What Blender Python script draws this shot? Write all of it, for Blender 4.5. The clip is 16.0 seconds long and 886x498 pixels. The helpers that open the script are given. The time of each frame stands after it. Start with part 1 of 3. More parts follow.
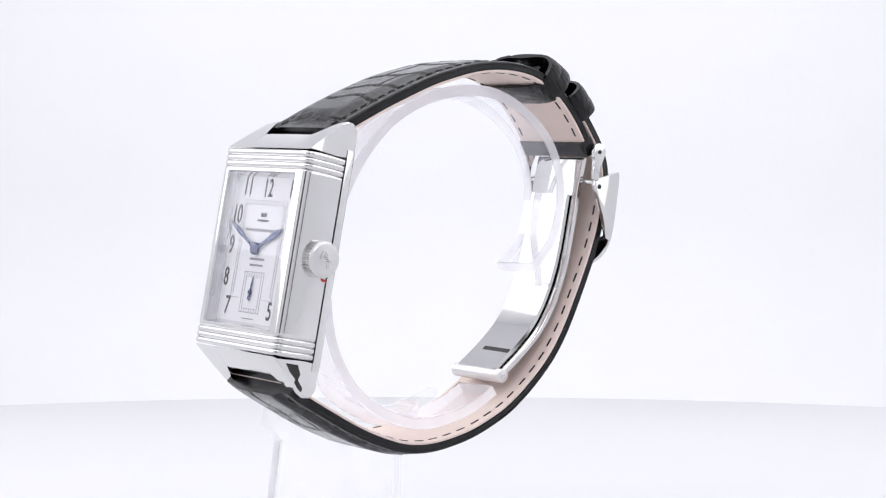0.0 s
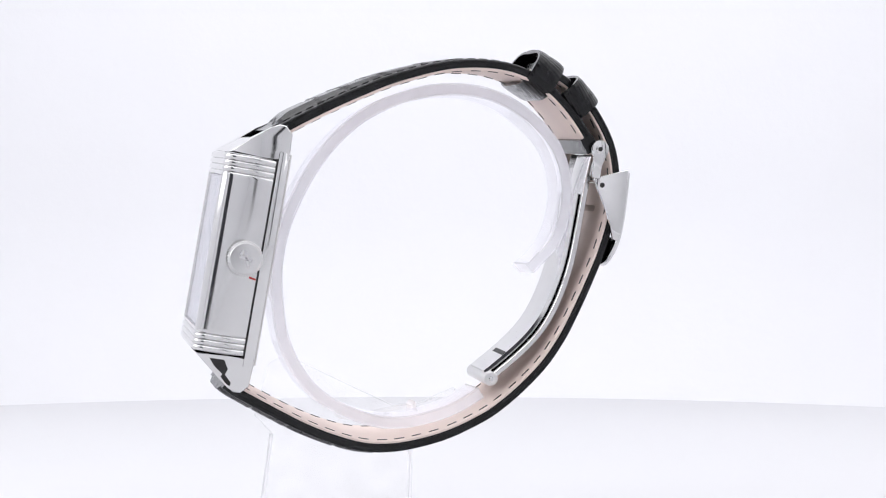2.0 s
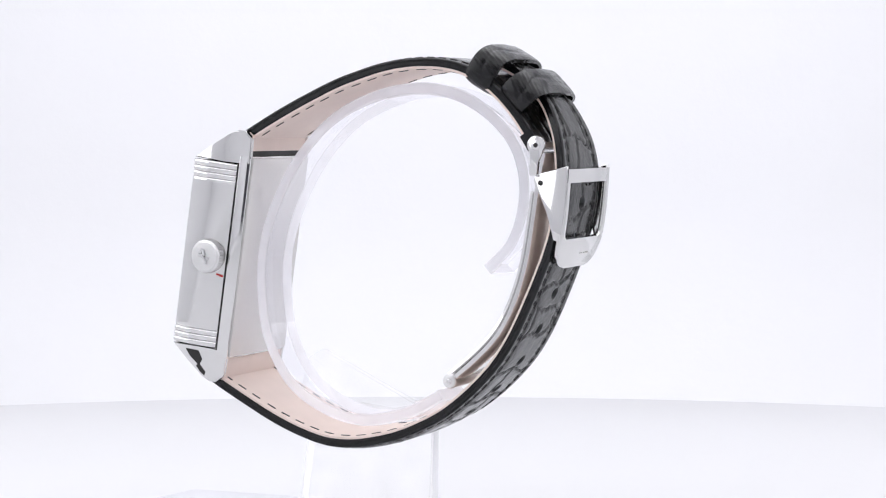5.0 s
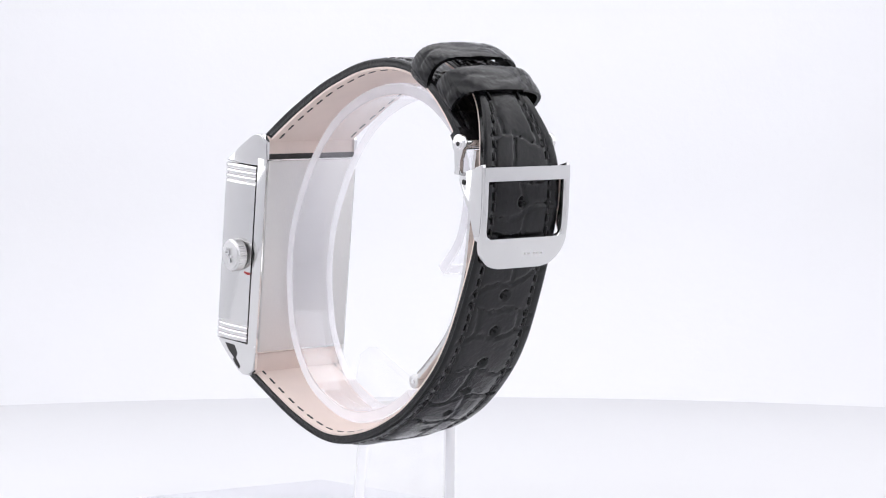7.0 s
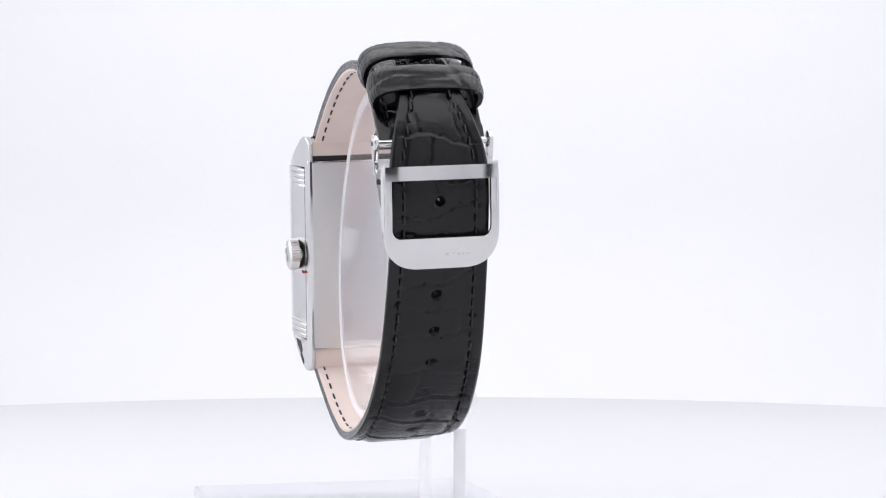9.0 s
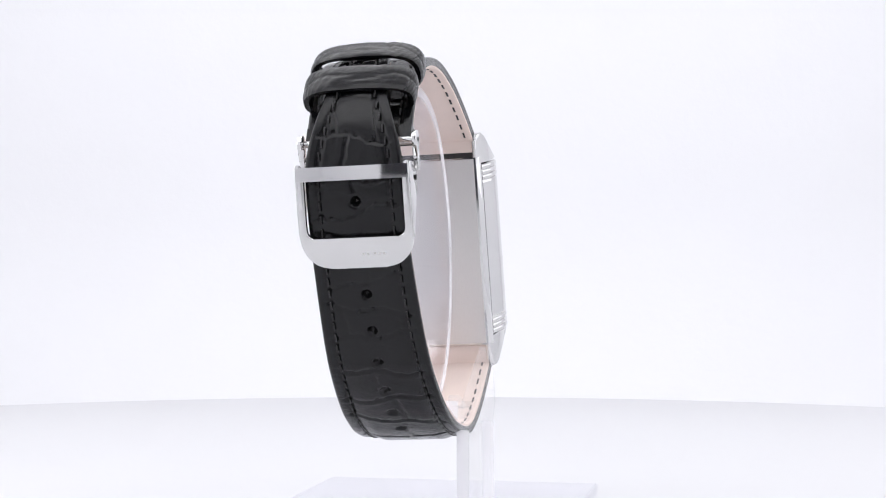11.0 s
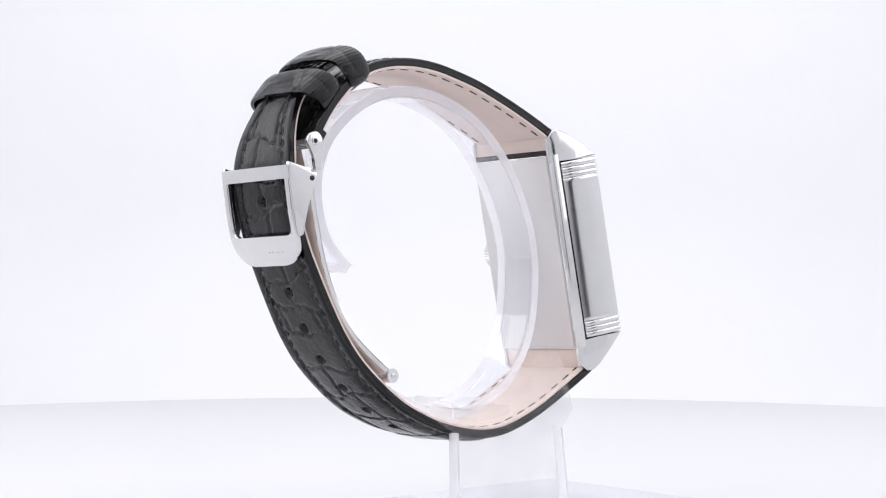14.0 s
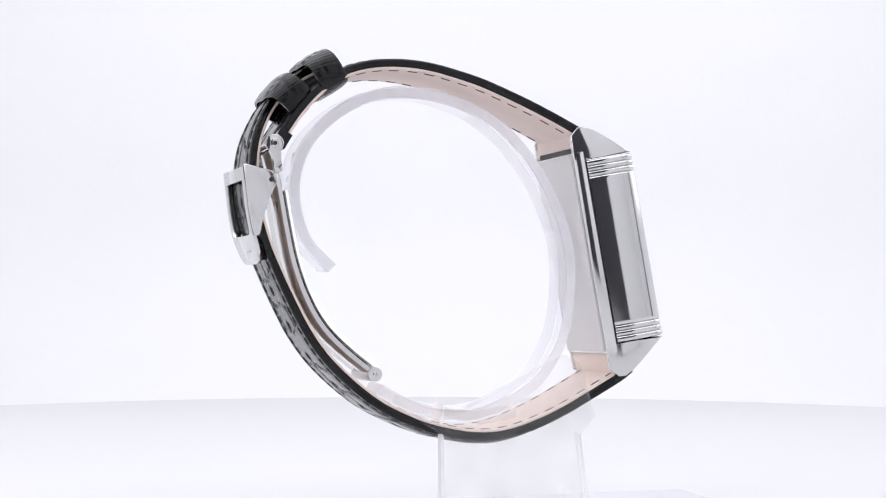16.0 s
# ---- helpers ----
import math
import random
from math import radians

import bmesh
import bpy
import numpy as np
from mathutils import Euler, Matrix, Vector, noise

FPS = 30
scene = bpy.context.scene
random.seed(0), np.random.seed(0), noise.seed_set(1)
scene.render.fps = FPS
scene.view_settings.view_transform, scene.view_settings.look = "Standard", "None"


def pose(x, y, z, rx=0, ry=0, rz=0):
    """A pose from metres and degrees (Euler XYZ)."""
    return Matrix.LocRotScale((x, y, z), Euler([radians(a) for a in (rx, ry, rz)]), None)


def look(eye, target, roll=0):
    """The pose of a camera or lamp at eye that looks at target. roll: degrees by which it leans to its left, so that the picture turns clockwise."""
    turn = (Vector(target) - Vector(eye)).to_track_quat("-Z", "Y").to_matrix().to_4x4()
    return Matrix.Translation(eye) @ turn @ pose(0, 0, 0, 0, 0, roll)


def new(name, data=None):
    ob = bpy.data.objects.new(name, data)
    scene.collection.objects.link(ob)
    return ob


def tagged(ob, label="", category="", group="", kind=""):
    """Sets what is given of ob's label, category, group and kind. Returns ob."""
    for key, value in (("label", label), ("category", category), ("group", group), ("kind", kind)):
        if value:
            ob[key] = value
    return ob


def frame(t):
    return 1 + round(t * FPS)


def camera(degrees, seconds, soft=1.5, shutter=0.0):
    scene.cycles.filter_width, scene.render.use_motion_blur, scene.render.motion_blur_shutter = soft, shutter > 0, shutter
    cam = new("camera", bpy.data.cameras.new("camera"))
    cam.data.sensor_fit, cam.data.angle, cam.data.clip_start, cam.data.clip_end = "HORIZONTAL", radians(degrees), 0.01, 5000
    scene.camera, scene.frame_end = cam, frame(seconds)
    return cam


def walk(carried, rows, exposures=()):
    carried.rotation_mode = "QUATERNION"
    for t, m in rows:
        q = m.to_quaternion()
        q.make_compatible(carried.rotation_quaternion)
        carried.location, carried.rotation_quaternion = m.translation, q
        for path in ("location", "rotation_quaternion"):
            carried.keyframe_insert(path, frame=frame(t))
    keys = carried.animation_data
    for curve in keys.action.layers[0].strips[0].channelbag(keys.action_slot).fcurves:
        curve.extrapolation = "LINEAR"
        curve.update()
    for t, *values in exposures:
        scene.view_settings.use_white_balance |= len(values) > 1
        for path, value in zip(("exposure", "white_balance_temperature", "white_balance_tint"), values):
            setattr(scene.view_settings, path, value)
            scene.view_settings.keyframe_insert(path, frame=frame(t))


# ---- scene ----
cam = camera(25.0, 16.0, soft=1.1)
EYE = (0.003016, -0.325, 0.0)
VIEW = look(EYE, (0.003016, 0.675, -math.tan(radians(0.68))), 0.06)
walk(cam, [(0.0, VIEW), (16.0, VIEW)], exposures=[(0.0, 0.0), (16.0, 0.0)])

# ---- light: a white photo tent, one lamp panel overhead and one on each side, plus an added front fill ----
world = bpy.data.worlds.new("tent_dim_room")
scene.world = world
world.use_nodes = True
world.node_tree.nodes["Background"].inputs["Color"].default_value = (0.5, 0.52, 0.56, 1)
world.node_tree.nodes["Background"].inputs["Strength"].default_value = 0.15

TABLE = -0.051          # table top, metres
FRONT, SIDE, TOP = -0.42, 0.32, 0.34


def area(name, at, target, w, h, watts, colour):
    data = bpy.data.lights.new(name, "AREA")
    data.shape, data.size, data.size_y, data.energy, data.color = "RECTANGLE", w, h, watts, colour
    ob = new(name, data)
    ob.matrix_world = look(at, target)
    return ob


area("lamp_panel_top", (0, 0.18, TOP - 0.03), (0, 0.36, 0), 0.52, 0.46, 1.40, (0.985, 0.985, 1.0))
# added fill: brightens the front wall that strap and buckle mirror
area("fill_panel_front", (0, -0.22, TOP - 0.03), (0, -0.36, 0), 0.52, 0.26, 0.78, (0.985, 0.985, 1.0))
area("lamp_panel_side_a", (-SIDE + 0.012, -0.06, 0.11), (0, -0.06, 0.05), 0.44, 0.26, 0.46, (0.975, 0.98, 1.0))
area("lamp_panel_side_b", (SIDE - 0.012, 0.04, 0.11), (0, 0.04, 0.05), 0.44, 0.26, 0.26, (0.975, 0.98, 1.0))


# ---- materials ----
def material(name, colour, rough=0.5, metal=0.0, coat=0.0, grain=None, bump=None, vary=0.0, spec=0.5, per_object=0.0):
    """grain: scale of the colour variation per metre; bump: (scale, height in metres, second scale)"""
    m = bpy.data.materials.new(name)
    m.use_nodes = True
    nt = m.node_tree
    b = nt.nodes["Principled BSDF"]
    b.inputs["Base Color"].default_value = (*colour, 1)
    b.inputs["Roughness"].default_value = rough
    b.inputs["Metallic"].default_value = metal
    b.inputs["Coat Weight"].default_value = coat
    b.inputs["Coat Roughness"].default_value = 0.12
    b.inputs["Specular IOR Level"].default_value = spec
    geo = nt.nodes.new("ShaderNodeTexCoord")
    if grain:
        n = nt.nodes.new("ShaderNodeTexNoise")
        n.inputs["Scale"].default_value = grain
        n.inputs["Detail"].default_value = 5
        nt.links.new(geo.outputs["Object"], n.inputs["Vector"])
        mix = nt.nodes.new("ShaderNodeMix")
        mix.data_type = "RGBA"
        mix.inputs["A"].default_value = (*[c * (1 - vary) for c in colour], 1)
        mix.inputs["B"].default_value = (*[min(1, c * (1 + vary)) for c in colour], 1)
        nt.links.new(n.outputs["Fac"], mix.inputs["Factor"])
        nt.links.new(mix.outputs["Result"], b.inputs["Base Color"])
        r = nt.nodes.new("ShaderNodeMapRange")
        r.inputs["To Min"].default_value, r.inputs["To Max"].default_value = rough * 0.8, min(1, rough * 1.2)
        nt.links.new(n.outputs["Fac"], r.inputs["Value"])
        nt.links.new(r.outputs["Result"], b.inputs["Roughness"])
    if bump:
        previous = None
        for scale, dist in bump:
            n = nt.nodes.new("ShaderNodeTexNoise")
            n.inputs["Scale"].default_value = scale
            n.inputs["Detail"].default_value = 4
            nt.links.new(geo.outputs["Object"], n.inputs["Vector"])
            bp = nt.nodes.new("ShaderNodeBump")
            bp.inputs["Strength"].default_value = 0.6
            bp.inputs["Distance"].default_value = dist
            nt.links.new(n.outputs["Fac"], bp.inputs["Height"])
            if previous:
                nt.links.new(previous.outputs["Normal"], bp.inputs["Normal"])
            previous = bp
        nt.links.new(previous.outputs["Normal"], b.inputs["Normal"])
    return m


def brushed(name, colour, rough, axis):
    """metal with fine straight brushing along one local axis"""
    m = material(name, colour, rough, 1.0)
    nt = m.node_tree
    b = nt.nodes["Principled BSDF"]
    tc = nt.nodes.new("ShaderNodeTexCoord")
    mp = nt.nodes.new("ShaderNodeMapping")
    s = [9000, 9000, 9000]
    s[axis] = 260
    mp.inputs["Scale"].default_value = s
    n = nt.nodes.new("ShaderNodeTexNoise")
    n.inputs["Scale"].default_value = 1.0
    n.inputs["Detail"].default_value = 3
    nt.links.new(tc.outputs["Object"], mp.inputs["Vector"])
    nt.links.new(mp.outputs["Vector"], n.inputs["Vector"])
    bp = nt.nodes.new("ShaderNodeBump")
    bp.inputs["Strength"].default_value, bp.inputs["Distance"].default_value = 0.25, 0.00002
    nt.links.new(n.outputs["Fac"], bp.inputs["Height"])
    nt.links.new(bp.outputs["Normal"], b.inputs["Normal"])
    r = nt.nodes.new("ShaderNodeMapRange")
    r.inputs["To Min"].default_value, r.inputs["To Max"].default_value = rough * 0.75, rough * 1.3
    nt.links.new(n.outputs["Fac"], r.inputs["Value"])
    nt.links.new(r.outputs["Result"], b.inputs["Roughness"])
    return m


STEEL = material("polished_steel", (0.72, 0.715, 0.71), 0.085, 1.0, grain=400, vary=0.03)
STEEL_SOFT = material("soft_polished_steel", (0.74, 0.735, 0.73), 0.32, 1.0, grain=600, vary=0.04, bump=[(5000, 0.00001)])
STEEL_SATIN = brushed("satin_steel", (0.70, 0.685, 0.675), 0.5, 2)
# dark pins and patch; also near-black colour for the shade in gaps and slots
STEEL_DARK_SHADE = material("dark_steel_and_slot_shade", (0.03, 0.028, 0.028), 0.5, 0.3, grain=900, vary=0.3)
LEATHER = material("black_alligator_leather", (0.0045, 0.0045, 0.0055), 0.18, 0.0, 0.3, grain=700, vary=0.35,
                   bump=[(300, 0.00030), (1300, 0.00016), (5200, 0.00002)], spec=0.2)
EDGE = material("painted_leather_edge", (0.014, 0.011, 0.011), 0.5, grain=900, vary=0.3, bump=[(1500, 0.00004)])
LINING = material("pale_calf_lining", (0.81, 0.68, 0.62), 0.62, grain=260, vary=0.06, bump=[(900, 0.00003), (4200, 0.000012)])
THREAD = material("black_thread", (0.016, 0.015, 0.016), 0.45, grain=3000, vary=0.4)
DIAL = material("silvered_dial", (0.80, 0.79, 0.80), 0.42, 0.0, grain=2500, vary=0.03, bump=[(9000, 0.000006)])
INK = material("dark_print", (0.045, 0.043, 0.048), 0.55, grain=2000, vary=0.2)
INK_PALE = material("pale_grey_print", (0.30, 0.29, 0.30), 0.6, grain=2000, vary=0.2)
BLUE = material("blued_steel", (0.07, 0.09, 0.17), 0.25, 0.9, grain=1500, vary=0.2)
RED = material("red_enamel", (0.55, 0.03, 0.03), 0.35, grain=3000, vary=0.2)


def thin_clear(name, tint, gloss, rough):
    """clear plastic sheet: lets light straight through with a faint tint, gloss rising at a slant"""
    m = bpy.data.materials.new(name)
    m.use_nodes = True
    nt = m.node_tree
    nt.nodes.clear()
    out = nt.nodes.new("ShaderNodeOutputMaterial")
    mix = nt.nodes.new("ShaderNodeMixShader")
    tr = nt.nodes.new("ShaderNodeBsdfTransparent")
    gl = nt.nodes.new("ShaderNodeBsdfGlossy")
    lw = nt.nodes.new("ShaderNodeLayerWeight")
    lw.inputs["Blend"].default_value = 0.5
    pw = nt.nodes.new("ShaderNodeMath")
    pw.operation = "POWER"
    pw.inputs[1].default_value = 4.0
    fr = nt.nodes.new("ShaderNodeMath")
    fr.operation = "MULTIPLY_ADD"
    fr.inputs[1].default_value, fr.inputs[2].default_value = 0.8, gloss
    tr.inputs["Color"].default_value = (*tint, 1)
    gl.inputs["Roughness"].default_value = rough
    gl.inputs["Color"].default_value = (0.97, 0.97, 1.0, 1)
    nt.links.new(lw.outputs["Facing"], pw.inputs[0])
    nt.links.new(pw.outputs["Value"], fr.inputs[0])
    nt.links.new(fr.outputs["Value"], mix.inputs["Fac"])
    nt.links.new(tr.outputs["BSDF"], mix.inputs[1])
    nt.links.new(gl.outputs["BSDF"], mix.inputs[2])
    nt.links.new(mix.outputs["Shader"], out.inputs["Surface"])
    return m


ACRYLIC = thin_clear("clear_acrylic", (0.985, 0.984, 0.994), 0.08, 0.06)
CRYSTAL = thin_clear("sapphire_crystal", (0.985, 0.985, 0.995), 0.01, 0.02)
def frosted(name, clearness):
    """cut plastic edge: partly see-through, partly white"""
    m = bpy.data.materials.new(name)
    m.use_nodes = True
    nt = m.node_tree
    nt.nodes.clear()
    out, mix = nt.nodes.new("ShaderNodeOutputMaterial"), nt.nodes.new("ShaderNodeMixShader")
    tr, di = nt.nodes.new("ShaderNodeBsdfTransparent"), nt.nodes.new("ShaderNodeBsdfTranslucent")
    di.inputs["Color"].default_value = (0.98, 0.975, 0.99, 1)
    no = nt.nodes.new("ShaderNodeTexNoise")
    no.inputs["Scale"].default_value = 160
    tc = nt.nodes.new("ShaderNodeTexCoord")
    mr = nt.nodes.new("ShaderNodeMapRange")
    mr.inputs["To Min"].default_value, mr.inputs["To Max"].default_value = 1 - clearness - 0.08, 1 - clearness + 0.08
    nt.links.new(tc.outputs["Object"], no.inputs["Vector"])
    nt.links.new(no.outputs["Fac"], mr.inputs["Value"])
    nt.links.new(mr.outputs["Result"], mix.inputs["Fac"])
    nt.links.new(tr.outputs["BSDF"], mix.inputs[1])
    nt.links.new(di.outputs["BSDF"], mix.inputs[2])
    nt.links.new(mix.outputs["Shader"], out.inputs["Surface"])
    return m


FROSTED = frosted("cut_acrylic_edge", 0.5)
FROSTED_FAINT = frosted("polished_acrylic_edge", 0.4)
# clear plate; its white share paints in the pale reflected veil over the strap
PLATE = frosted("veiled_clear_acrylic", 0.9)
PAPER = material("white_tent_fabric", (0.87, 0.87, 0.892), 0.9, grain=9, vary=0.012, bump=[(60, 0.0006), (1500, 0.00005)], spec=0.1)
TABLETOP = material("white_turntable_paint", (0.68, 0.68, 0.70), 0.7, grain=14, vary=0.012, bump=[(40, 0.0003)], spec=0.2)
CLOTH = material("dark_front_cloth", (0.16, 0.16, 0.18), 0.95, grain=80, vary=0.2, bump=[(900, 0.0003)], spec=0.1)


# ---- helpers ----
def finish(bm, smooth=40):
    bmesh.ops.recalc_face_normals(bm, faces=bm.faces[:])
    for f in bm.faces:
        f.smooth = True
    lim = radians(smooth)
    for e in bm.edges:
        if len(e.link_faces) == 2 and e.calc_face_angle(0) > lim:
            e.smooth = False


def part(name, bm, mat, parent=None, label="", smooth=40):
    """links a bmesh as ONE mesh object under a thing or under a part; several materials may be given as a list"""
    finish(bm, smooth)
    me = bpy.data.meshes.new(name)
    bm.to_mesh(me)
    bm.free()
    for m in (mat if isinstance(mat, (list, tuple)) else [mat]):
        me.materials.append(m)
    ob = new(name, me)
    if parent:
        ob.parent = parent
    if label:
        ob["label"] = label
    return ob


def box(bm, x0, x1, y0, y1, z0, z1, bevel=0.0):
    vs = [bm.verts.new(c) for c in ((x0, y0, z0), (x1, y0, z0), (x1, y1, z0), (x0, y1, z0), (x0, y0, z1), (x1, y0, z1), (x1, y1, z1), (x0, y1, z1))]
    fs = [bm.faces.new([vs[i] for i in q]) for q in ((3, 2, 1, 0), (4, 5, 6, 7), (0, 1, 5, 4), (1, 2, 6, 5), (2, 3, 7, 6), (3, 0, 4, 7))]
    if bevel:
        es = {e for f in fs for e in f.edges}
        bmesh.ops.bevel(bm, geom=list(es), offset=bevel, segments=2, affect="EDGES", profile=0.6)
    return vs


def spline(points, step):
    """even steps along a smooth curve through 2D points"""
    p = [np.array(q, float) for q in points]
    p = [2 * p[0] - p[1]] + p + [2 * p[-1] - p[-2]]
    dense = []
    for i in range(1, len(p) - 2):
        for k in range(24):
            t = k / 24
            dense.append(0.5 * (2 * p[i] + (p[i + 1] - p[i - 1]) * t + (2 * p[i - 1] - 5 * p[i] + 4 * p[i + 1] - p[i + 2]) * t * t
                                + (3 * p[i] - p[i - 1] - 3 * p[i + 1] + p[i + 2]) * t ** 3))
    dense.append(p[-2])
    dense = np.array(dense)
    run = np.concatenate([[0], np.cumsum(np.linalg.norm(np.diff(dense, axis=0), axis=1))])
    n = max(2, int(round(run[-1] / step)) + 1)
    s = np.linspace(0, run[-1], n)
    out = np.stack([np.interp(s, run, dense[:, 0]), np.interp(s, run, dense[:, 1])], 1)
    for _ in range(6):
        out[1:-1] = (out[:-2] + 2 * out[1:-1] + out[2:]) / 4
    tan = np.gradient(out, axis=0)
    tan /= np.linalg.norm(tan, axis=1)[:, None]
    return out, tan, s


MM = 0.001
MID = 4.40          # how far the watch sits off the turning axis, mm
LEAN = radians(9.6)
CASE_X, CASE_Y, CASE_Z = 0.3, -28.58, -4.55
BASE_Z = -36.5      # lowest point of the strap, mm


def at(x, y, z):
    """watch millimetres to the watch root's space"""
    return Vector(((x + MID) * MM, y * MM, (z - BASE_Z) * MM))


def on_case(x, h, d):
    """x across, h up along the leaning case, d out through the dial"""
    return at(x + CASE_X, CASE_Y + h * math.sin(LEAN) - d * math.cos(LEAN), CASE_Z + h * math.cos(LEAN) + d * math.sin(LEAN))


def prism(bm, profile, x0, x1, place, bevel=0.0, seg=2):
    """a 2D profile drawn out from x0 to x1"""
    a = [bm.verts.new(place(x0, *p)) for p in profile]
    b = [bm.verts.new(place(x1, *p)) for p in profile]
    n = len(profile)
    fs = [bm.faces.new(a[::-1]), bm.faces.new(b)]
    fs += [bm.faces.new((a[i], a[(i + 1) % n], b[(i + 1) % n], b[i])) for i in range(n)]
    if bevel:
        bmesh.ops.bevel(bm, geom=list({e for f in fs for e in f.edges}), offset=bevel * MM, segments=seg, affect="EDGES", profile=0.5, clamp_overlap=True)


def disc(bm, centre, axis, r, depth, n=32, rim=0.15, r2=None):
    """a round piece with softened rims: centre of its foot, axis, radius and depth in mm; metres in the bmesh"""
    z = Vector(axis).normalized()
    x = z.orthogonal().normalized()
    y = z.cross(x)
    r2 = r if r2 is None else r2
    rings = [(r, 0), (r, depth - rim), ((r2 if r2 != r else r) - rim * 0.4, depth - rim * 0.35), ((r2 if r2 != r else r) - rim, depth)]
    loops = [[bm.verts.new(centre + (x * math.cos(2 * math.pi * k / n) + y * math.sin(2 * math.pi * k / n)) * rr * MM + z * dd * MM) for k in range(n)] for rr, dd in rings]
    bm.faces.new(loops[0][::-1])
    bm.faces.new(loops[-1])
    for a, b in zip(loops, loops[1:]):
        for k in range(n):
            bm.faces.new((a[k], a[(k + 1) % n], b[(k + 1) % n], b[k]))


def sweep(bm, path, tan, section, cap=True):
    """a closed section swept along a path in the watch's y,z plane. section(i) gives (x, out) pairs in mm; out is away from the loop"""
    rows = []
    for i, (p, t) in enumerate(zip(path, tan)):
        nrm = np.array([-t[1], t[0]])
        rows.append([bm.verts.new(at(x, *(p + nrm * o))) for x, o in section(i)])
    n = len(rows[0])
    for a, b in zip(rows, rows[1:]):
        for k in range(n):
            bm.faces.new((a[k], a[(k + 1) % n], b[(k + 1) % n], b[k]))
    if cap:
        bm.faces.new(rows[0][::-1])
        bm.faces.new(rows[-1])
    return rows


# ---- the tent and table ----
def slab(name, x0, x1, y0, y1, z0, z1, mat, label, category):
    bm = bmesh.new()
    box(bm, x0, x1, y0, y1, z0, z1)
    return tagged(part(name, bm, mat), label, category, kind="structure")


# one white sheet: table level in front, curving up into the backdrop
LOW, REAR, BEND = TABLE - 0.016, 0.44, 0.08
bm = bmesh.new()
cove = [(REAR - BEND + BEND * math.sin(a), LOW + BEND * (1 - math.cos(a))) for a in [math.pi / 2 * k / 20 for k in range(21)]]
line = [(-0.8, LOW)] + cove + [(REAR, TOP + 0.02)]
prism(bm, line + [(REAR + 0.02, TOP + 0.02), (REAR + 0.02, LOW - 0.02), (-0.8, LOW - 0.02)], -0.45, 0.45, lambda x, y, z: Vector((x, y, z)))
tagged(part("backdrop", bm, PAPER, smooth=30), "plain pale lavender-white backdrop sheet curving up from the table", "backdrop", kind="structure")
BACK, FLOOR = REAR, LOW + 0.0005
slab("wall_west", -SIDE - 0.01, -SIDE, FRONT, BACK + 0.01, FLOOR, TOP, PAPER, "white fabric side wall of a photo tent", "wall")
# unseen gap added in the east wall, for a dark stripe in the polished steel
slab("wall_east_front", SIDE, SIDE + 0.01, FRONT - 0.01, -0.315, FLOOR, TOP, PAPER, "white fabric side wall of a photo tent", "wall")
slab("wall_east", SIDE, SIDE + 0.01, -0.275, BACK + 0.01, FLOOR, TOP, PAPER, "white fabric side wall of a photo tent", "wall")
slab("ceiling", -SIDE - 0.01, SIDE + 0.01, FRONT - 0.01, BACK + 0.01, TOP, TOP + 0.01, PAPER, "white fabric roof of a photo tent", "ceiling")
# unseen front wall behind the camera; its gap on the dark room gives steel a dark streak
bm = bmesh.new()
for x0, x1 in ((-SIDE, -0.085), (0.06, SIDE)):
    box(bm, x0, x1, FRONT - 0.01, FRONT, FLOOR, TOP)
tagged(part("wall_front", bm, PAPER), "white fabric tent front with an open gap", "wall", kind="structure")
slab("wall_room", -0.6, 0.6, FRONT - 0.21, FRONT - 0.20, TABLE - 0.02, TOP, CLOTH, "unseen dim grey wall beyond the tent, there for dark reflections", "wall")
# added out of view to keep the east gap dark in reflections
slab("added_dark_wall_east", 0.6, 0.61, FRONT - 0.21, BACK, TABLE - 0.02, TOP, CLOTH, "unseen dim grey wall beyond the tent, there for dark reflections", "wall")


# round white turntable
turntable = tagged(new("turntable"), "large round white turntable disc under the watch stand", "turntable")
for name, prof in (("top_disc", [(0.268, 0.0), (0.2715, -0.0012), (0.273, -0.0035), (0.273, -0.006), (0.268, -0.006)]), ("rim", [(0.262, -0.0062), (0.266, -0.0062), (0.266, -0.0155), (0.262, -0.0155)])):
    bm = bmesh.new()
    N = 160
    loops = [[bm.verts.new((r * math.cos(2 * math.pi * k / N), r * math.sin(2 * math.pi * k / N), z)) for k in range(N)] for r, z in prof]
    bm.faces.new(loops[0])
    bm.faces.new(loops[-1][::-1])
    for a, b in zip(loops, loops[1:]):
        for k in range(N):
            bm.faces.new((a[k], b[k], b[(k + 1) % N], a[(k + 1) % N]))
    part(name, bm, TABLETOP, turntable)

# ---- the wristwatch ----
watch = tagged(new("wristwatch"), "rectangular steel wristwatch with black alligator strap on a clear stand", "wristwatch")


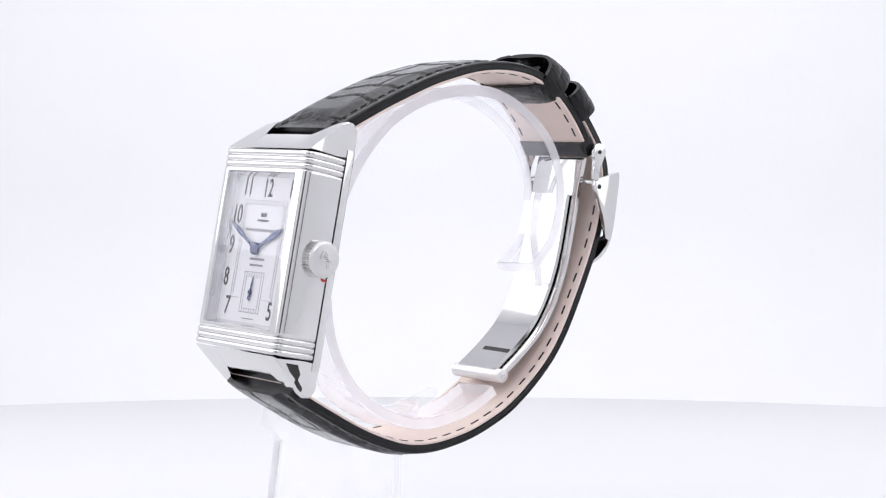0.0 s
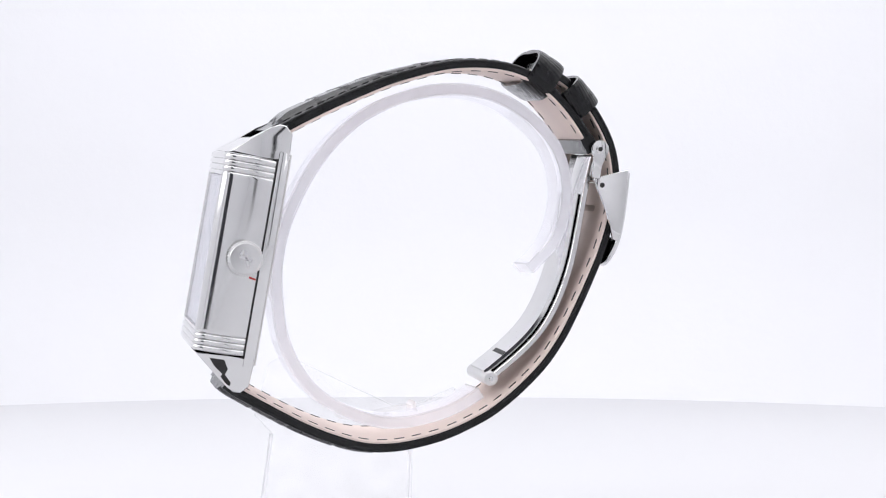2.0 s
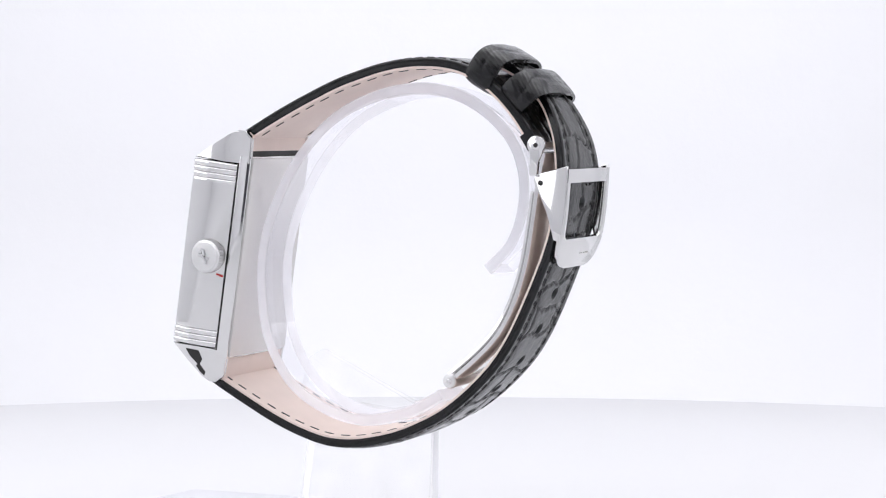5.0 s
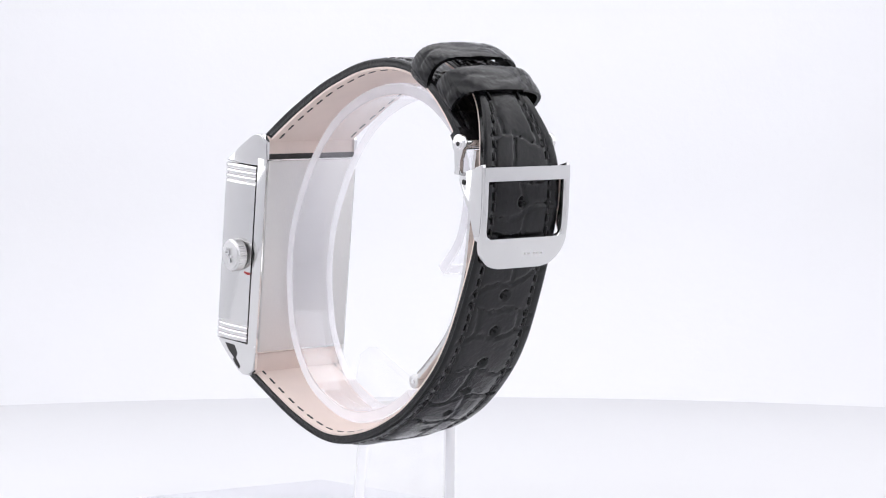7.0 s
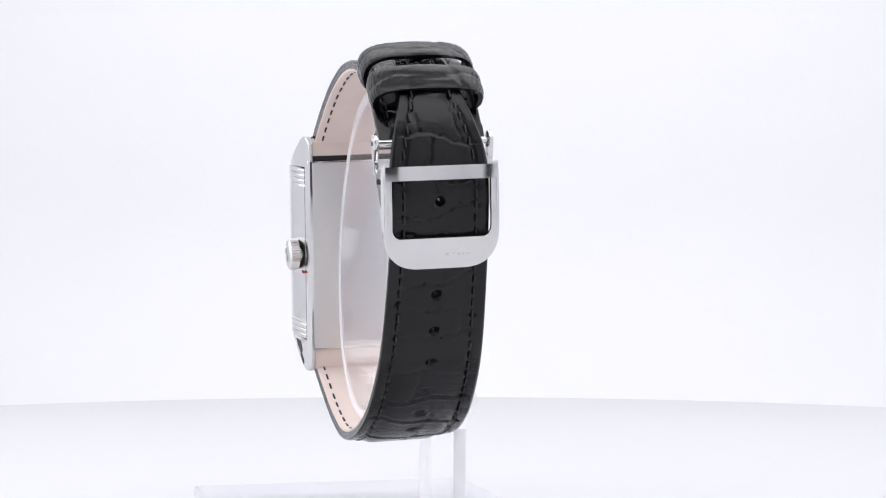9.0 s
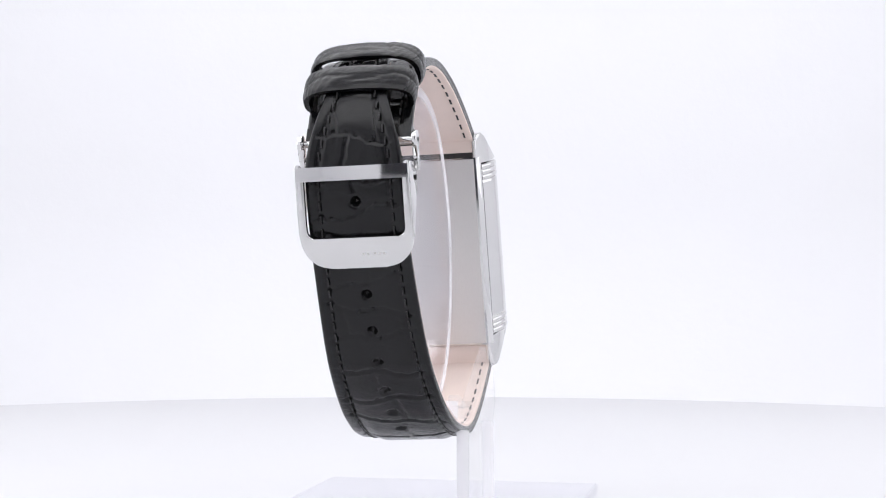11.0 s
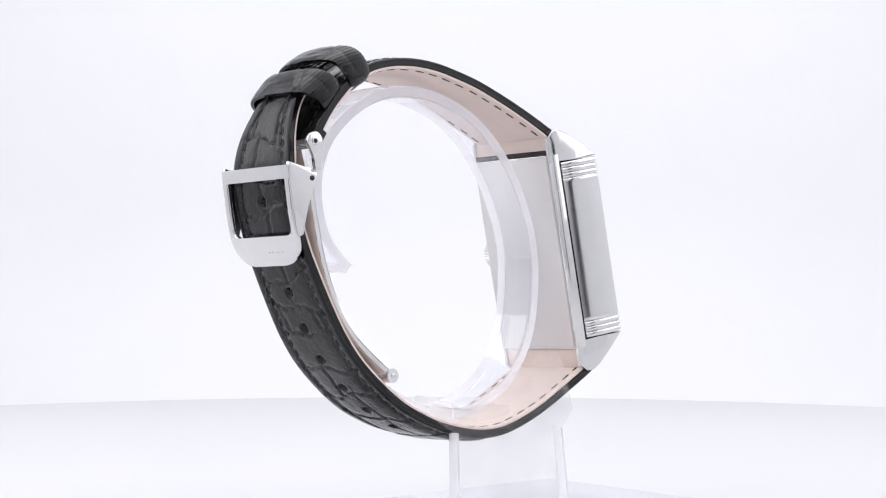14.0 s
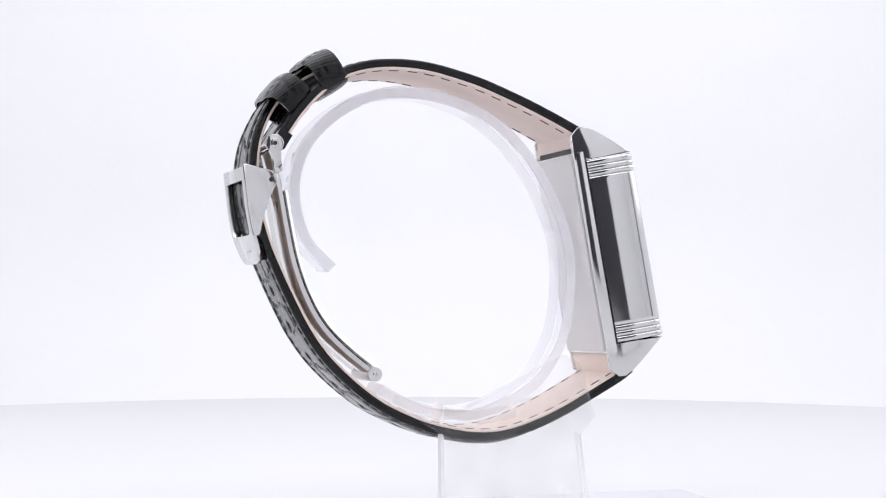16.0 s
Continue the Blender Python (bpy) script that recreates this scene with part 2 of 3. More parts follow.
def scale_grooves(seed, length, wide):
    """relief of alligator scales: uneven cross grooves and a wandering lengthwise groove in each row"""
    r = random.Random(seed)
    cuts, s = [], r.uniform(2.0, 4.0)
    while s < length:
        cuts.append((s, r.uniform(-0.3, 0.3), r.uniform(0, 6.3)))
        s += r.uniform(4.2, 8.6)
    mids = [[r.uniform(-0.28, 0.28) + k for k in r.choice(((0.0,), (0.1,), (-0.4, 0.35), ()))] for _ in range(len(cuts) + 1)]

    def relief(s, x):
        out, row = 0.0, 0
        for k, (c, slope, ph) in enumerate(cuts):
            d = s - (c + slope * x + 0.5 * math.sin(x * 0.7 + ph) + 0.12 * math.sin(x * 3.1 + ph * 2))
            if d > 0:
                row = k + 1
            out -= 0.30 * math.exp(-(d / 0.2) ** 2) - 0.07 * math.exp(-((d - 0.55) / 0.3) ** 2)
        for m in mids[row]:
            d = x - m * wide - 0.45 * math.sin(s * 0.45 + row) - 0.1 * math.sin(s * 2.3)
            out -= 0.26 * math.exp(-(d / 0.2) ** 2)
        return out
    return relief


def strap(name, label, points, half, thick, pad, seed, holes=(), tip=False, lining_to=1.0, skip=()):
    """half, thick and pad are functions of the distance along the strap, mm"""
    path, tan, run = spline(points, 0.33)
    length = run[-1]
    relief = scale_grooves(seed, length, half(length / 2))
    cols = 44
    hole_s = [run[np.argmin(np.linalg.norm(path - np.array(h), axis=1))] for h in holes]

    def halfw(i):
        w = half(run[i])
        if tip:
            k = (length - run[i]) / 6.0
            if k < 1:
                w *= max(0.25, math.sqrt(max(0.0, 1 - (1 - k) ** 2)))
        return w

    def section(i):
        s, w = run[i], halfw(i)
        t, p = thick(s), pad(s)
        out = []
        for k in range(cols + 1):
            u = -1 + 2 * k / cols
            x = u * w
            flat = min(1.0, max(0.0, (w - abs(x) - 2.1) / 2.2))
            flat = flat * flat * (3 - 2 * flat)
            o = p * flat - 0.22 * math.exp(-((w - abs(x) - 1.95) / 0.32) ** 2)
            if abs(x) < w - 1.0:
                o += relief(s, x)
            if abs(u) > 0.96:
                o -= 0.18 * ((abs(u) - 0.96) / 0.04) ** 2
            for hs in hole_s:
                rr = math.hypot(s - hs, x)
                if rr < 1.5:
                    o -= 1.2 / (1 + (rr / 0.62) ** 6) - 0.10 * math.exp(-((rr - 1.0) / 0.25) ** 2)
            out.append((x, o))
        out += [(w + 0.03, -0.3 * t), (w - 0.12, -0.48 * t), (w + 0.02, -0.66 * t), (w - 0.1, -t), (-w + 0.1, -t), (-w - 0.02, -0.66 * t), (-w + 0.12, -0.48 * t), (-w - 0.03, -0.3 * t)]
        return out

    bm = bmesh.new()
    sweep(bm, path, tan, section)
    ob = part(name, bm, LEATHER, watch, label, smooth=70)
    bm = bmesh.new()
    last = max(4, int(len(path) * lining_to))

    def inner(i):
        w, t = halfw(i) - 0.12, thick(run[i])
        return [(-w, -t), (w, -t), (w, -t - 0.3), (w - 0.2, -t - 0.42), (-w + 0.2, -t - 0.42), (-w, -t - 0.3)]

    sweep(bm, path[:last], tan[:last], inner)
    part("lining", bm, LINING, ob, "pale pinkish calf leather lining")
    # thread: separate short stitches inside and outside
    meshes = []
    for long_, wide, high in ((1.6, 0.32, 0.2), (1.25, 0.24, 0.24)):
        bm = bmesh.new()
        box(bm, -long_ / 2 * MM, long_ / 2 * MM, -wide / 2 * MM, wide / 2 * MM, -high / 2 * MM, high / 2 * MM, 0.06 * MM)
        finish(bm)
        me = bpy.data.meshes.new("stitch")
        bm.to_mesh(me)
        bm.free()
        me.materials.append(THREAD)
        meshes.append(me)
    for which, gap in ((0, 3.05), (1, 1.95)):
        s = 1.6
        while s < length - (6.5 if tip else 1.5):
            i = int(np.argmin(abs(run - s)))
            s += gap
            if which == 0 and i >= last - 3:
                continue
            t = tan[i]
            nrm = np.array([-t[1], t[0]])
            lift = -thick(run[i]) - 0.44 if which == 0 else 0.05
            for sign in (-1, 1):
                c = at(sign * (halfw(i) - (1.3 if which == 0 else 1.95)), *(path[i] + nrm * lift))
                st = new("stitch", meshes[which])
                st.parent = ob
                X, Z = Vector((0, t[0], t[1])), Vector((0, nrm[0], nrm[1]))
                m = Matrix((X, Z.cross(X), Z)).transposed().to_4x4()
                st.matrix_local = Matrix.Translation(c) @ m
    return ob, path, tan, run


def ease(a, b, s0, s1):
    def f(s):
        k = min(1.0, max(0.0, (s - s0) / (s1 - s0)))
        return a + (b - a) * k * k * (3 - 2 * k)
    return f


# upper strap: from the top lugs over the arch and down to the clasp hinge
UPPER = [(-27.4, 15.1), (-25.4, 16.1), (-21.9, 17.95), (-17.5, 20.1), (-13.1, 22.05), (-8.75, 23.8), (-4.35, 25.12), (-0.83, 26.0), (2.69, 26.5),
         (6.2, 26.6), (9.72, 26.3), (13.24, 25.4), (16.4, 23.8), (19.6, 21.1), (22.4, 17.9), (24.4, 14.9), (25.6, 12.9)]
upper, up_path, up_tan, _ = strap("upper_strap", "black alligator upper strap half with folded keepers", UPPER,
                       ease(8.75, 8.1, 8, 58), ease(1.55, 1.3, 2, 50), lambda s: ease(0.0, 1.0, 0.5, 5)(s) * (0.25 * max(0.0, 1 - s / 14) + ease(0.8, 0.2, 8, 36)(s)), 3)
bm = bmesh.new()
sweep(bm, up_path[-9:], up_tan[-9:], lambda i: [(-8.12, 0.06), (8.12, 0.06), (8.2, -0.8), (8.12, -2.1), (-8.12, -2.1), (-8.2, -0.8)])
part("hinge_wrap", bm, LEATHER, upper, "black leather folded round the clasp hinge")
# lower strap: from the bottom lugs under the stand, through the buckle and back over the upper half
LOWER = [(-34.2, -24.4), (-32.34, -25.78), (-26.58, -28.99), (-22.15, -31.31), (-17.71, -33.18), (-13.26, -34.55), (-9.71, -35.0), (-6.15, -34.86), (-2.59, -34.23),
         (0.96, -33.3), (4.51, -31.89), (8.95, -29.6), (13.38, -26.2), (17.6, -22.0), (20.45, -18.0), (22.4, -14.4), (24.2, -10.6), (25.7, -7.2), (27.0, -4.0), (28.3, 0.2),
         (29.2, 4.5), (29.35, 9.0), (28.76, 13.2), (27.42, 16.81), (25.64, 19.9), (23.2, 22.6), (20.5, 24.7), (16.9, 26.5)]
lower, _, _, _ = strap("lower_strap", "black alligator lower strap half with punched holes", LOWER[::-1],
                       lambda s: 3.6 + (s / 10) * 1.0 if s < 8 else ease(4.4, 7.45, 7, 24)(s) if s < 26 else ease(7.45, 8.8, 26, 92)(s), ease(1.2, 1.5, 20, 120), lambda s: (ease(0.1, 0.75, 50, 100)(s) + 0.3 * max(0.0, (s - 112) / 14)) * ease(1.0, 0.0, 120, 125)(s), 8,
                       holes=[(29.2, 3.6), (25.0, -10.8), (22.7, -16.4), (19.0, -21.4), (14.5, -25.9), (9.6, -29.3), (4.0, -32.1)])


def keeper(label, centre, along, long_, tall, half, seed):
    """a folded leather loop round both strap layers"""
    bm = bmesh.new()
    t = np.array(along) / np.linalg.norm(along)
    n = np.array([-t[1], t[0]])
    r = random.Random(seed)
    N, M = 120, 22
    ring = []
    for j in range(M + 1):
        v = -1 + 2 * j / M
        row_o, row_i = [], []
        for k in range(N):
            a = 2 * math.pi * k / N
            ca, sa = math.cos(a), math.sin(a)
            e = 0.42
            px = half * math.copysign(abs(ca) ** e, ca)
            po = tall / 2 * math.copysign(abs(sa) ** 0.75, sa)
            if sa > 0:
                po += 0.55 * (1 - (px / half) ** 2)
            puff = 0.30 * (1 - v ** 4) + 0.05 * math.sin(k * 1.7 + j * 0.6 + seed)
            groove = 0.26 * math.exp(-((px - 1.8 - 0.5 * v * seed) / 0.3) ** 2) + 0.2 * math.exp(-((px + 4.2 + 0.9 * v) / 0.3) ** 2) + 0.12 * math.exp(-((v - 0.3 * math.sin(px * 0.6 + seed)) / 0.12) ** 2)
            for row, off in ((row_o, puff - (groove if sa > 0 else 0)), (row_i, -0.75)):
                L = math.hypot(px, po) or 1
                x, o = px * (1 + off / L), po * (1 + off / L)
                p = np.array(centre) + t * v * long_ / 2 + n * o
                row.append(bm.verts.new(at(x, *p)))
        ring.append((row_o, row_i))
    for (ao, ai), (bo, bi) in zip(ring, ring[1:]):
        for k in range(N):
            q = (k + 1) % N
            bm.faces.new((ao[k], ao[q], bo[q], bo[k]))
            bm.faces.new((ai[q], ai[k], bi[k], bi[q]))
    for o, i in (ring[0], ring[-1]):
        for k in range(N):
            q = (k + 1) % N
            bm.faces.new((o[k], i[k], i[q], o[q]))
    return part("keeper", bm, LEATHER, watch, label, smooth=60)


keeper("black alligator keeper loop standing proud", (16.5, 24.2), (0.85, -0.526), 4.6, 6.2, 8.6, 1)
keeper("black alligator keeper loop pressed flat", (22.3, 20.6), (0.66, -0.75), 5.0, 5.0, 8.5, 2)

# ---- case ----
def flank(d):
    """half width of the case at depth d: widest just behind the dial side, narrower towards the back"""
    if d < 0:
        return 10.05 + 0.36 * d
    return 9.95 + 1.47 * math.sin(math.pi / 2 * min(1.0, d / 5.6))


def lug(bm, s, q):
    """one lug: the sloping front runs on from the hood, narrower towards its tip and thin behind, beside the strap"""
    side = [(15.35, 7.6, 6.2), (18.0, 4.4, 6.2), (20.1, 1.75, 8.2), (20.75, 0.6, 8.75), (20.7, -0.55, 8.85), (19.6, -1.7, 8.85), (15.35, -1.85, 8.85), (15.35, 2.4, 8.85)]
    out = [bm.verts.new(on_case((10.1 + 0.15 * max(d, 0) + 0.36 * min(d, 0)) * q, h * s, d)) for h, d, _ in side]
    inn = [bm.verts.new(on_case(x * q, h * s, d)) for h, d, x in side]
    fs = [bm.faces.new(out)]
    n = len(side)
    for k in range(n):
        fs.append(bm.faces.new((out[k], inn[k], inn[(k + 1) % n], out[(k + 1) % n])))
    mid = bm.verts.new(on_case(8.0 * q, 17.6 * s, 1.6))
    for k in range(n):
        bm.faces.new((inn[k], mid, inn[(k + 1) % n]))
    bmesh.ops.bevel(bm, geom=list({e for f in fs[:1] for e in f.edges}), offset=0.22 * MM, segments=3, affect="EDGES", profile=0.5)


bm = bmesh.new()
prism(bm, [(flank(-0.15), -0.15), (flank(-1.85), -1.85), (-flank(-1.85), -1.85), (-flank(-0.15), -0.15)], -16.7, 16.7, lambda h, x, d: on_case(x, h, d), 0.12)
for s in (1, -1):
    prism(bm, [(15.36 * s, 7.59), (18.0 * s, 4.39), (18.3 * s, 3.7), (18.2 * s, 2.2), (17.0 * s, 1.0), (16.6 * s, -0.9), (15.36 * s, -0.9)], -6.5, 6.5, on_case)
    for q in (1, -1):
        lug(bm, s, q)
case = part("case_frame", bm, STEEL, watch, "polished steel case frame with sloping lugs", smooth=28)
bm = bmesh.new()
prism(bm, [(-16.35, -1.8), (-16.35, -2.2), (16.45, -2.2), (16.45, -1.8)], -8.95, 8.95, on_case, 0.12)
part("caseback", bm, STEEL_SATIN, case, "brushed steel back plate")
for s, h0 in ((1, 17.55), (-1, 16.8)):
    # solid dark strip: the shade between case and strap is put into its colour
    bm = bmesh.new()
    prism(bm, [(16.4 * s, -0.2), (16.4 * s, -1.3), (h0 * s, -1.2), (h0 * s, -0.2)], -8.8, 8.8, on_case)
    part("strap_gap_shade", bm, STEEL_DARK_SHADE, case, "dark strip as shade in the gap between case and strap")
    bm = bmesh.new()
    prism(bm, [(h0 * s, -1.55), (h0 * s, -0.5), (20.6 * s, -0.5), (20.2 * s, -1.25)], -8.75, 8.75, on_case, 0.15)
    part("folded_end", bm, LINING, upper if s > 0 else lower, "lining folded round the spring bar")
    bm = bmesh.new()
    prism(bm, [(h0 * s, -0.48), (h0 * s, 1.4), (20.0 * s, 1.4), (20.8 * s, 0.2), (20.6 * s, -0.48)], -8.75, 8.75, on_case, 0.2)
    part("leather_end", bm, LEATHER, upper if s > 0 else lower)
# dark sheet coloured as the shade below the carriage
bm = bmesh.new()
prism(bm, [(-15.2, -0.2), (-15.2, 0.35), (15.2, 0.35), (15.2, -0.2)], -9.75, 9.75, on_case)
part("slide_gap_shade", bm, STEEL_DARK_SHADE, case, "dark strip as shade in the slot under the turning carriage")
bm = bmesh.new()
prism(bm, [(-3.35, 0.25), (-3.05, 0.25), (-2.85, 1.35), (-3.15, 1.35)], 10.0, 10.5, on_case, 0.03)
part("red_mark", bm, RED, case, "small red mark on the edge")


bm = bmesh.new()
prism(bm, [(-16.0, 5.2), (-16.0, 2.9), (-17.3, 2.1), (-18.2, 2.4), (-19.3, 1.3), (-19.9, 1.4), (-19.5, 2.1), (-18.6, 3.0), (-18.2, 2.8), (-17.2, 4.2)], 10.0, 10.12,
      lambda x, h, d: on_case(x + 0.15 * d + 0.03, h, d))
part("dark_patch", bm, STEEL_DARK_SHADE, case, "ragged dark patch on the polished lug")


def carriage():
    """the turning inner case: rounded sides, three raised bands at each end, a window for the dial"""
    W, H = 9.35, 11.75
    prof = [(flank(d), d) for d in (0.15, 0.5, 1.0, 1.5, 2.0, 2.5, 3.0, 3.5, 4.0, 4.5, 5.0)] + [(11.42, 5.7), (11.42, 6.4), (11.37, 6.9), (11.25, 7.27), (11.05, 7.55), (10.75, 7.77), (10.35, 7.92), (9.9, 7.99), (W, 8.0)]
    edges = [15.15, 14.2, 13.3, 12.4]
    half_h = []
    for a, b in zip(edges, edges[1:]):
        for k in range(9):
            u = k / 8
            half_h.append((a + (b - a) * u, 0.30 * (1 - math.sqrt(max(0, 1 - (2 * u - 1) ** 2))) - 0.06))
    half_h += [(12.3, 0.12), (12.1, 0.0), (H, 0.0)]
    hs = half_h + [(H - (2 * H) * k / 12, 0.0) for k in range(1, 12)] + [(-h, i) for h, i in half_h[::-1]]
    bm = bmesh.new()
    rows = []
    for h, inset in hs:
        row = []
        for q in (1, -1):
            side = []
            for x, d in prof:
                f = min(1.0, d / 1.0)
                side.append((q * (x - inset * (1 if d < 7.7 else 0.15)), d - inset * (1 if d > 6 else 0) * f))
            row.append([bm.verts.new(on_case(x, h, d)) for x, d in side])
        rows.append(row)
    for i in range(len(rows) - 1):
        a, b = rows[i], rows[i + 1]
        for q in (0, 1):
            for k in range(len(prof) - 1):
                bm.faces.new((a[q][k], a[q][k + 1], b[q][k + 1], b[q][k]))
        inside = abs(hs[i][0]) <= H + 1e-6 and abs(hs[i + 1][0]) <= H + 1e-6
        if not inside:
            bm.faces.new((a[0][-1], a[1][-1], b[1][-1], b[0][-1]))
        bm.faces.new((a[0][0], b[0][0], b[1][0], a[1][0]))
    for r in (rows[0], rows[-1]):
        bm.faces.new(r[0] + r[1][::-1])
    # sloping inner walls of the window
    o = [bm.verts.new(on_case(x, h, 8.0)) for x, h in ((-W, -H), (W, -H), (W, H), (-W, H))]
    i = [bm.verts.new(on_case(x, h, 6.1)) for x, h in ((-W + 0.7, -H + 0.7), (W - 0.7, -H + 0.7), (W - 0.7, H - 0.7), (-W + 0.7, H - 0.7))]
    for k in range(4):
        bm.faces.new((o[k], o[(k + 1) % 4], i[(k + 1) % 4], i[k]))
    bmesh.ops.remove_doubles(bm, verts=bm.verts[:], dist=1e-6)
    return part("carriage", bm, STEEL, watch, "polished steel turning case with three raised bands at each end", smooth=35)


turning = carriage()

# ---- dial ----
bm = bmesh.new()
prism(bm, [(-11.2, 6.15), (-11.2, 5.6), (11.2, 5.6), (11.2, 6.15)], -8.8, 8.8, on_case)
dial = part("dial", bm, DIAL, watch, "silver-white rectangular dial with dark numerals")
FACE = 6.16


def flat(name, mat, x0, x1, h0, h1, d=FACE, label="", high=0.03):
    bm = bmesh.new()
    prism(bm, [(h0, d), (h0, d + high), (h1, d + high), (h1, d)], x0, x1, on_case)
    return part(name, bm, mat, dial, label)


def numeral(text, x, h, size, squeeze):
    cu = bpy.data.curves.new("numeral", "FONT")
    cu.body, cu.size, cu.align_x, cu.align_y, cu.extrude = text, size, "CENTER", "CENTER", 0.02
    cu.offset = 0.05
    tmp = bpy.data.objects.new("numeral", cu)
    scene.collection.objects.link(tmp)
    me = bpy.data.meshes.new_from_object(tmp.evaluated_get(bpy.context.evaluated_depsgraph_get()))
    bpy.data.objects.remove(tmp)
    for v in me.vertices:
        v.co = on_case(x + v.co.x * squeeze, h + v.co.y, FACE + 0.03 + v.co.z)
    me.materials.clear()
    me.materials.append(INK)
    ob = new("numeral", me)
    ob.parent = dial
    return ob


for text, x, h in (("12", 0, 9.3), ("11", -5.6, 9.45), ("1", 6.3, 9.3), ("10", -7.5, 5.1), ("2", 7.4, 5.0), ("9", -7.75, 0.3), ("3", 7.6, 0.3),
                   ("8", -7.75, -4.6), ("4", 7.5, -4.6), ("7", -6.2, -8.9), ("5", 5.6, -9.1)):
    numeral(text, x, h, 3.9, 0.70)
# minute track: a thin double rectangle with small ticks
for x0, x1, h0, h1 in ((-5.8, 5.8, 7.45, 7.52), (-5.8, 5.8, 6.85, 6.92), (-5.8, -5.73, -7.5, 7.5), (-5.2, -5.13, -7.0, 6.9), (5.73, 5.8, -7.5, 7.5), (5.13, 5.2, -7.0, 6.9),
                       (-5.8, -3.4, -7.5, -7.43), (3.4, 5.8, -7.5, -7.43)):
    flat("track_line", INK_PALE, x0, x1, h0, h1)
for k in range(-5, 6):
    flat("tick", INK_PALE, k * 0.95 - 0.04, k * 0.95 + 0.04, 6.9, 7.5)
for k in range(-7, 8):
    for x in (-5.5, 5.5):
        flat("tick", INK_PALE, x - 0.28, x + 0.28, k * 0.95 - 0.04, k * 0.95 + 0.04)
# seconds track and unreadable writing as plain bars
for x0, x1, h0, h1 in ((-2.7, 2.7, -3.45, -3.37), (-2.7, 2.7, -9.6, -9.52), (-2.7, -2.62, -9.6, -3.4), (2.62, 2.7, -9.6, -3.4), (-2.1, 2.1, -4.1, -4.04), (-2.1, 2.1, -9.0, -8.94),
                       (-2.1, -2.04, -9.0, -4.1), (2.04, 2.1, -9.0, -4.1)):
    flat("seconds_track", INK_PALE, x0, x1, h0, h1)
for k in range(-3, 4):
    for h in (-3.75, -9.28):
        flat("tick", INK_PALE, k * 0.68 - 0.04, k * 0.68 + 0.04, h - 0.22, h + 0.22)
flat("print_bar", INK, -0.9, 0.6, 5.0, 5.6)
flat("print_bar", INK, -1.6, 1.4, 4.3, 4.62)
flat("print_bar", INK_PALE, -4.6, 3.6, 2.75, 3.2)
flat("print_bar", INK_PALE, -2.0, 2.0, -1.6, -1.25)
flat("print_bar", INK_PALE, -1.8, 1.8, -2.5, -2.2)
flat("print_bar", INK_PALE, -1.6, 1.6, -10.55, -10.4)


def pointer(name, x, h, tip_x, tip_h, wide, level, tail, swell):
    """a leaf-shaped blued pointer with a round boss"""
    bm = bmesh.new()
    t = np.array([tip_x - x, tip_h - h])
    L = np.linalg.norm(t)
    t = t / L
    n = np.array([-t[1], t[0]])
    pts = [(-tail, 0.22), (0, 0.28), (L * swell * 0.7, wide * 0.55), (L * swell, wide), (L * 0.9, wide * 0.45), (L, 0.05)]
    loop = [(a, b) for a, b in pts] + [(a, -b) for a, b in pts[::-1]]
    top = [bm.verts.new(on_case(*(np.array([x, h]) + t * a + n * b), level + 0.12)) for a, b in loop]
    low = [bm.verts.new(on_case(*(np.array([x, h]) + t * a + n * b), level)) for a, b in loop]
    bm.faces.new(top)
    bm.faces.new(low[::-1])
    for k in range(len(loop)):
        q = (k + 1) % len(loop)
        bm.faces.new((top[k], low[k], low[q], top[q]))
    up = (on_case(0, 0, 1) - on_case(0, 0, 0)).normalized()
    disc(bm, on_case(x, h, level - 0.05), up, 0.55 if swell > 0.5 else 0.36, 0.3, 24, 0.08)
    return part(name, bm, BLUE, dial, "blued steel pointer")


pointer("hour_pointer", -0.4, 0.15, 6.0, 3.4, 0.62, FACE + 0.25, 0.4, 0.72)
pointer("minute_pointer", -0.4, 0.15, -8.3, 4.1, 0.40, FACE + 0.5, 0.4, 0.6)
pointer("seconds_pointer", -0.2, -6.5, 0.1, -4.2, 0.16, FACE + 0.15, 1.2, 0.5)
bm = bmesh.new()
disc(bm, on_case(-0.4, 0.15, FACE + 0.2), on_case(0, 0, 1) - on_case(0, 0, 0), 0.95, 0.6, 28, 0.15)
part("pointer_hub", bm, BLUE, dial)
bm = bmesh.new()
prism(bm, [(-11.6, 7.75), (-11.6, 7.5), (11.6, 7.5), (11.6, 7.75)], -9.2, 9.2, on_case)
glass = part("crystal", bm, CRYSTAL, watch, "thin flat sapphire crystal")
glass.visible_shadow = False

# ---- crown ----
bm = bmesh.new()
N, side = 72, Vector((1, 0, 0))
cu_, cv_ = Vector((0, math.sin(LEAN), math.cos(LEAN))), Vector((0, -math.cos(LEAN), math.sin(LEAN)))
rings = []
for x, r, knurl in ((10.1, 1.4, 0), (10.8, 1.4, 0), (10.85, 2.5, 0), (10.95, 2.72, 1), (12.35, 2.78, 1), (12.5, 2.6, 0.4), (12.52, 2.45, 0), (12.72, 2.3, 0), (12.8, 1.5, 0), (12.85, 0.5, 0)):
    ring = []
    for k in range(N):
        a = 2 * math.pi * k / N
        rr = r - (0.16 * knurl if k % 2 else 0)
        ring.append(bm.verts.new(on_case(x, -0.2, 2.6) + (cu_ * math.cos(a) + cv_ * math.sin(a)) * rr * MM))
    rings.append(ring)
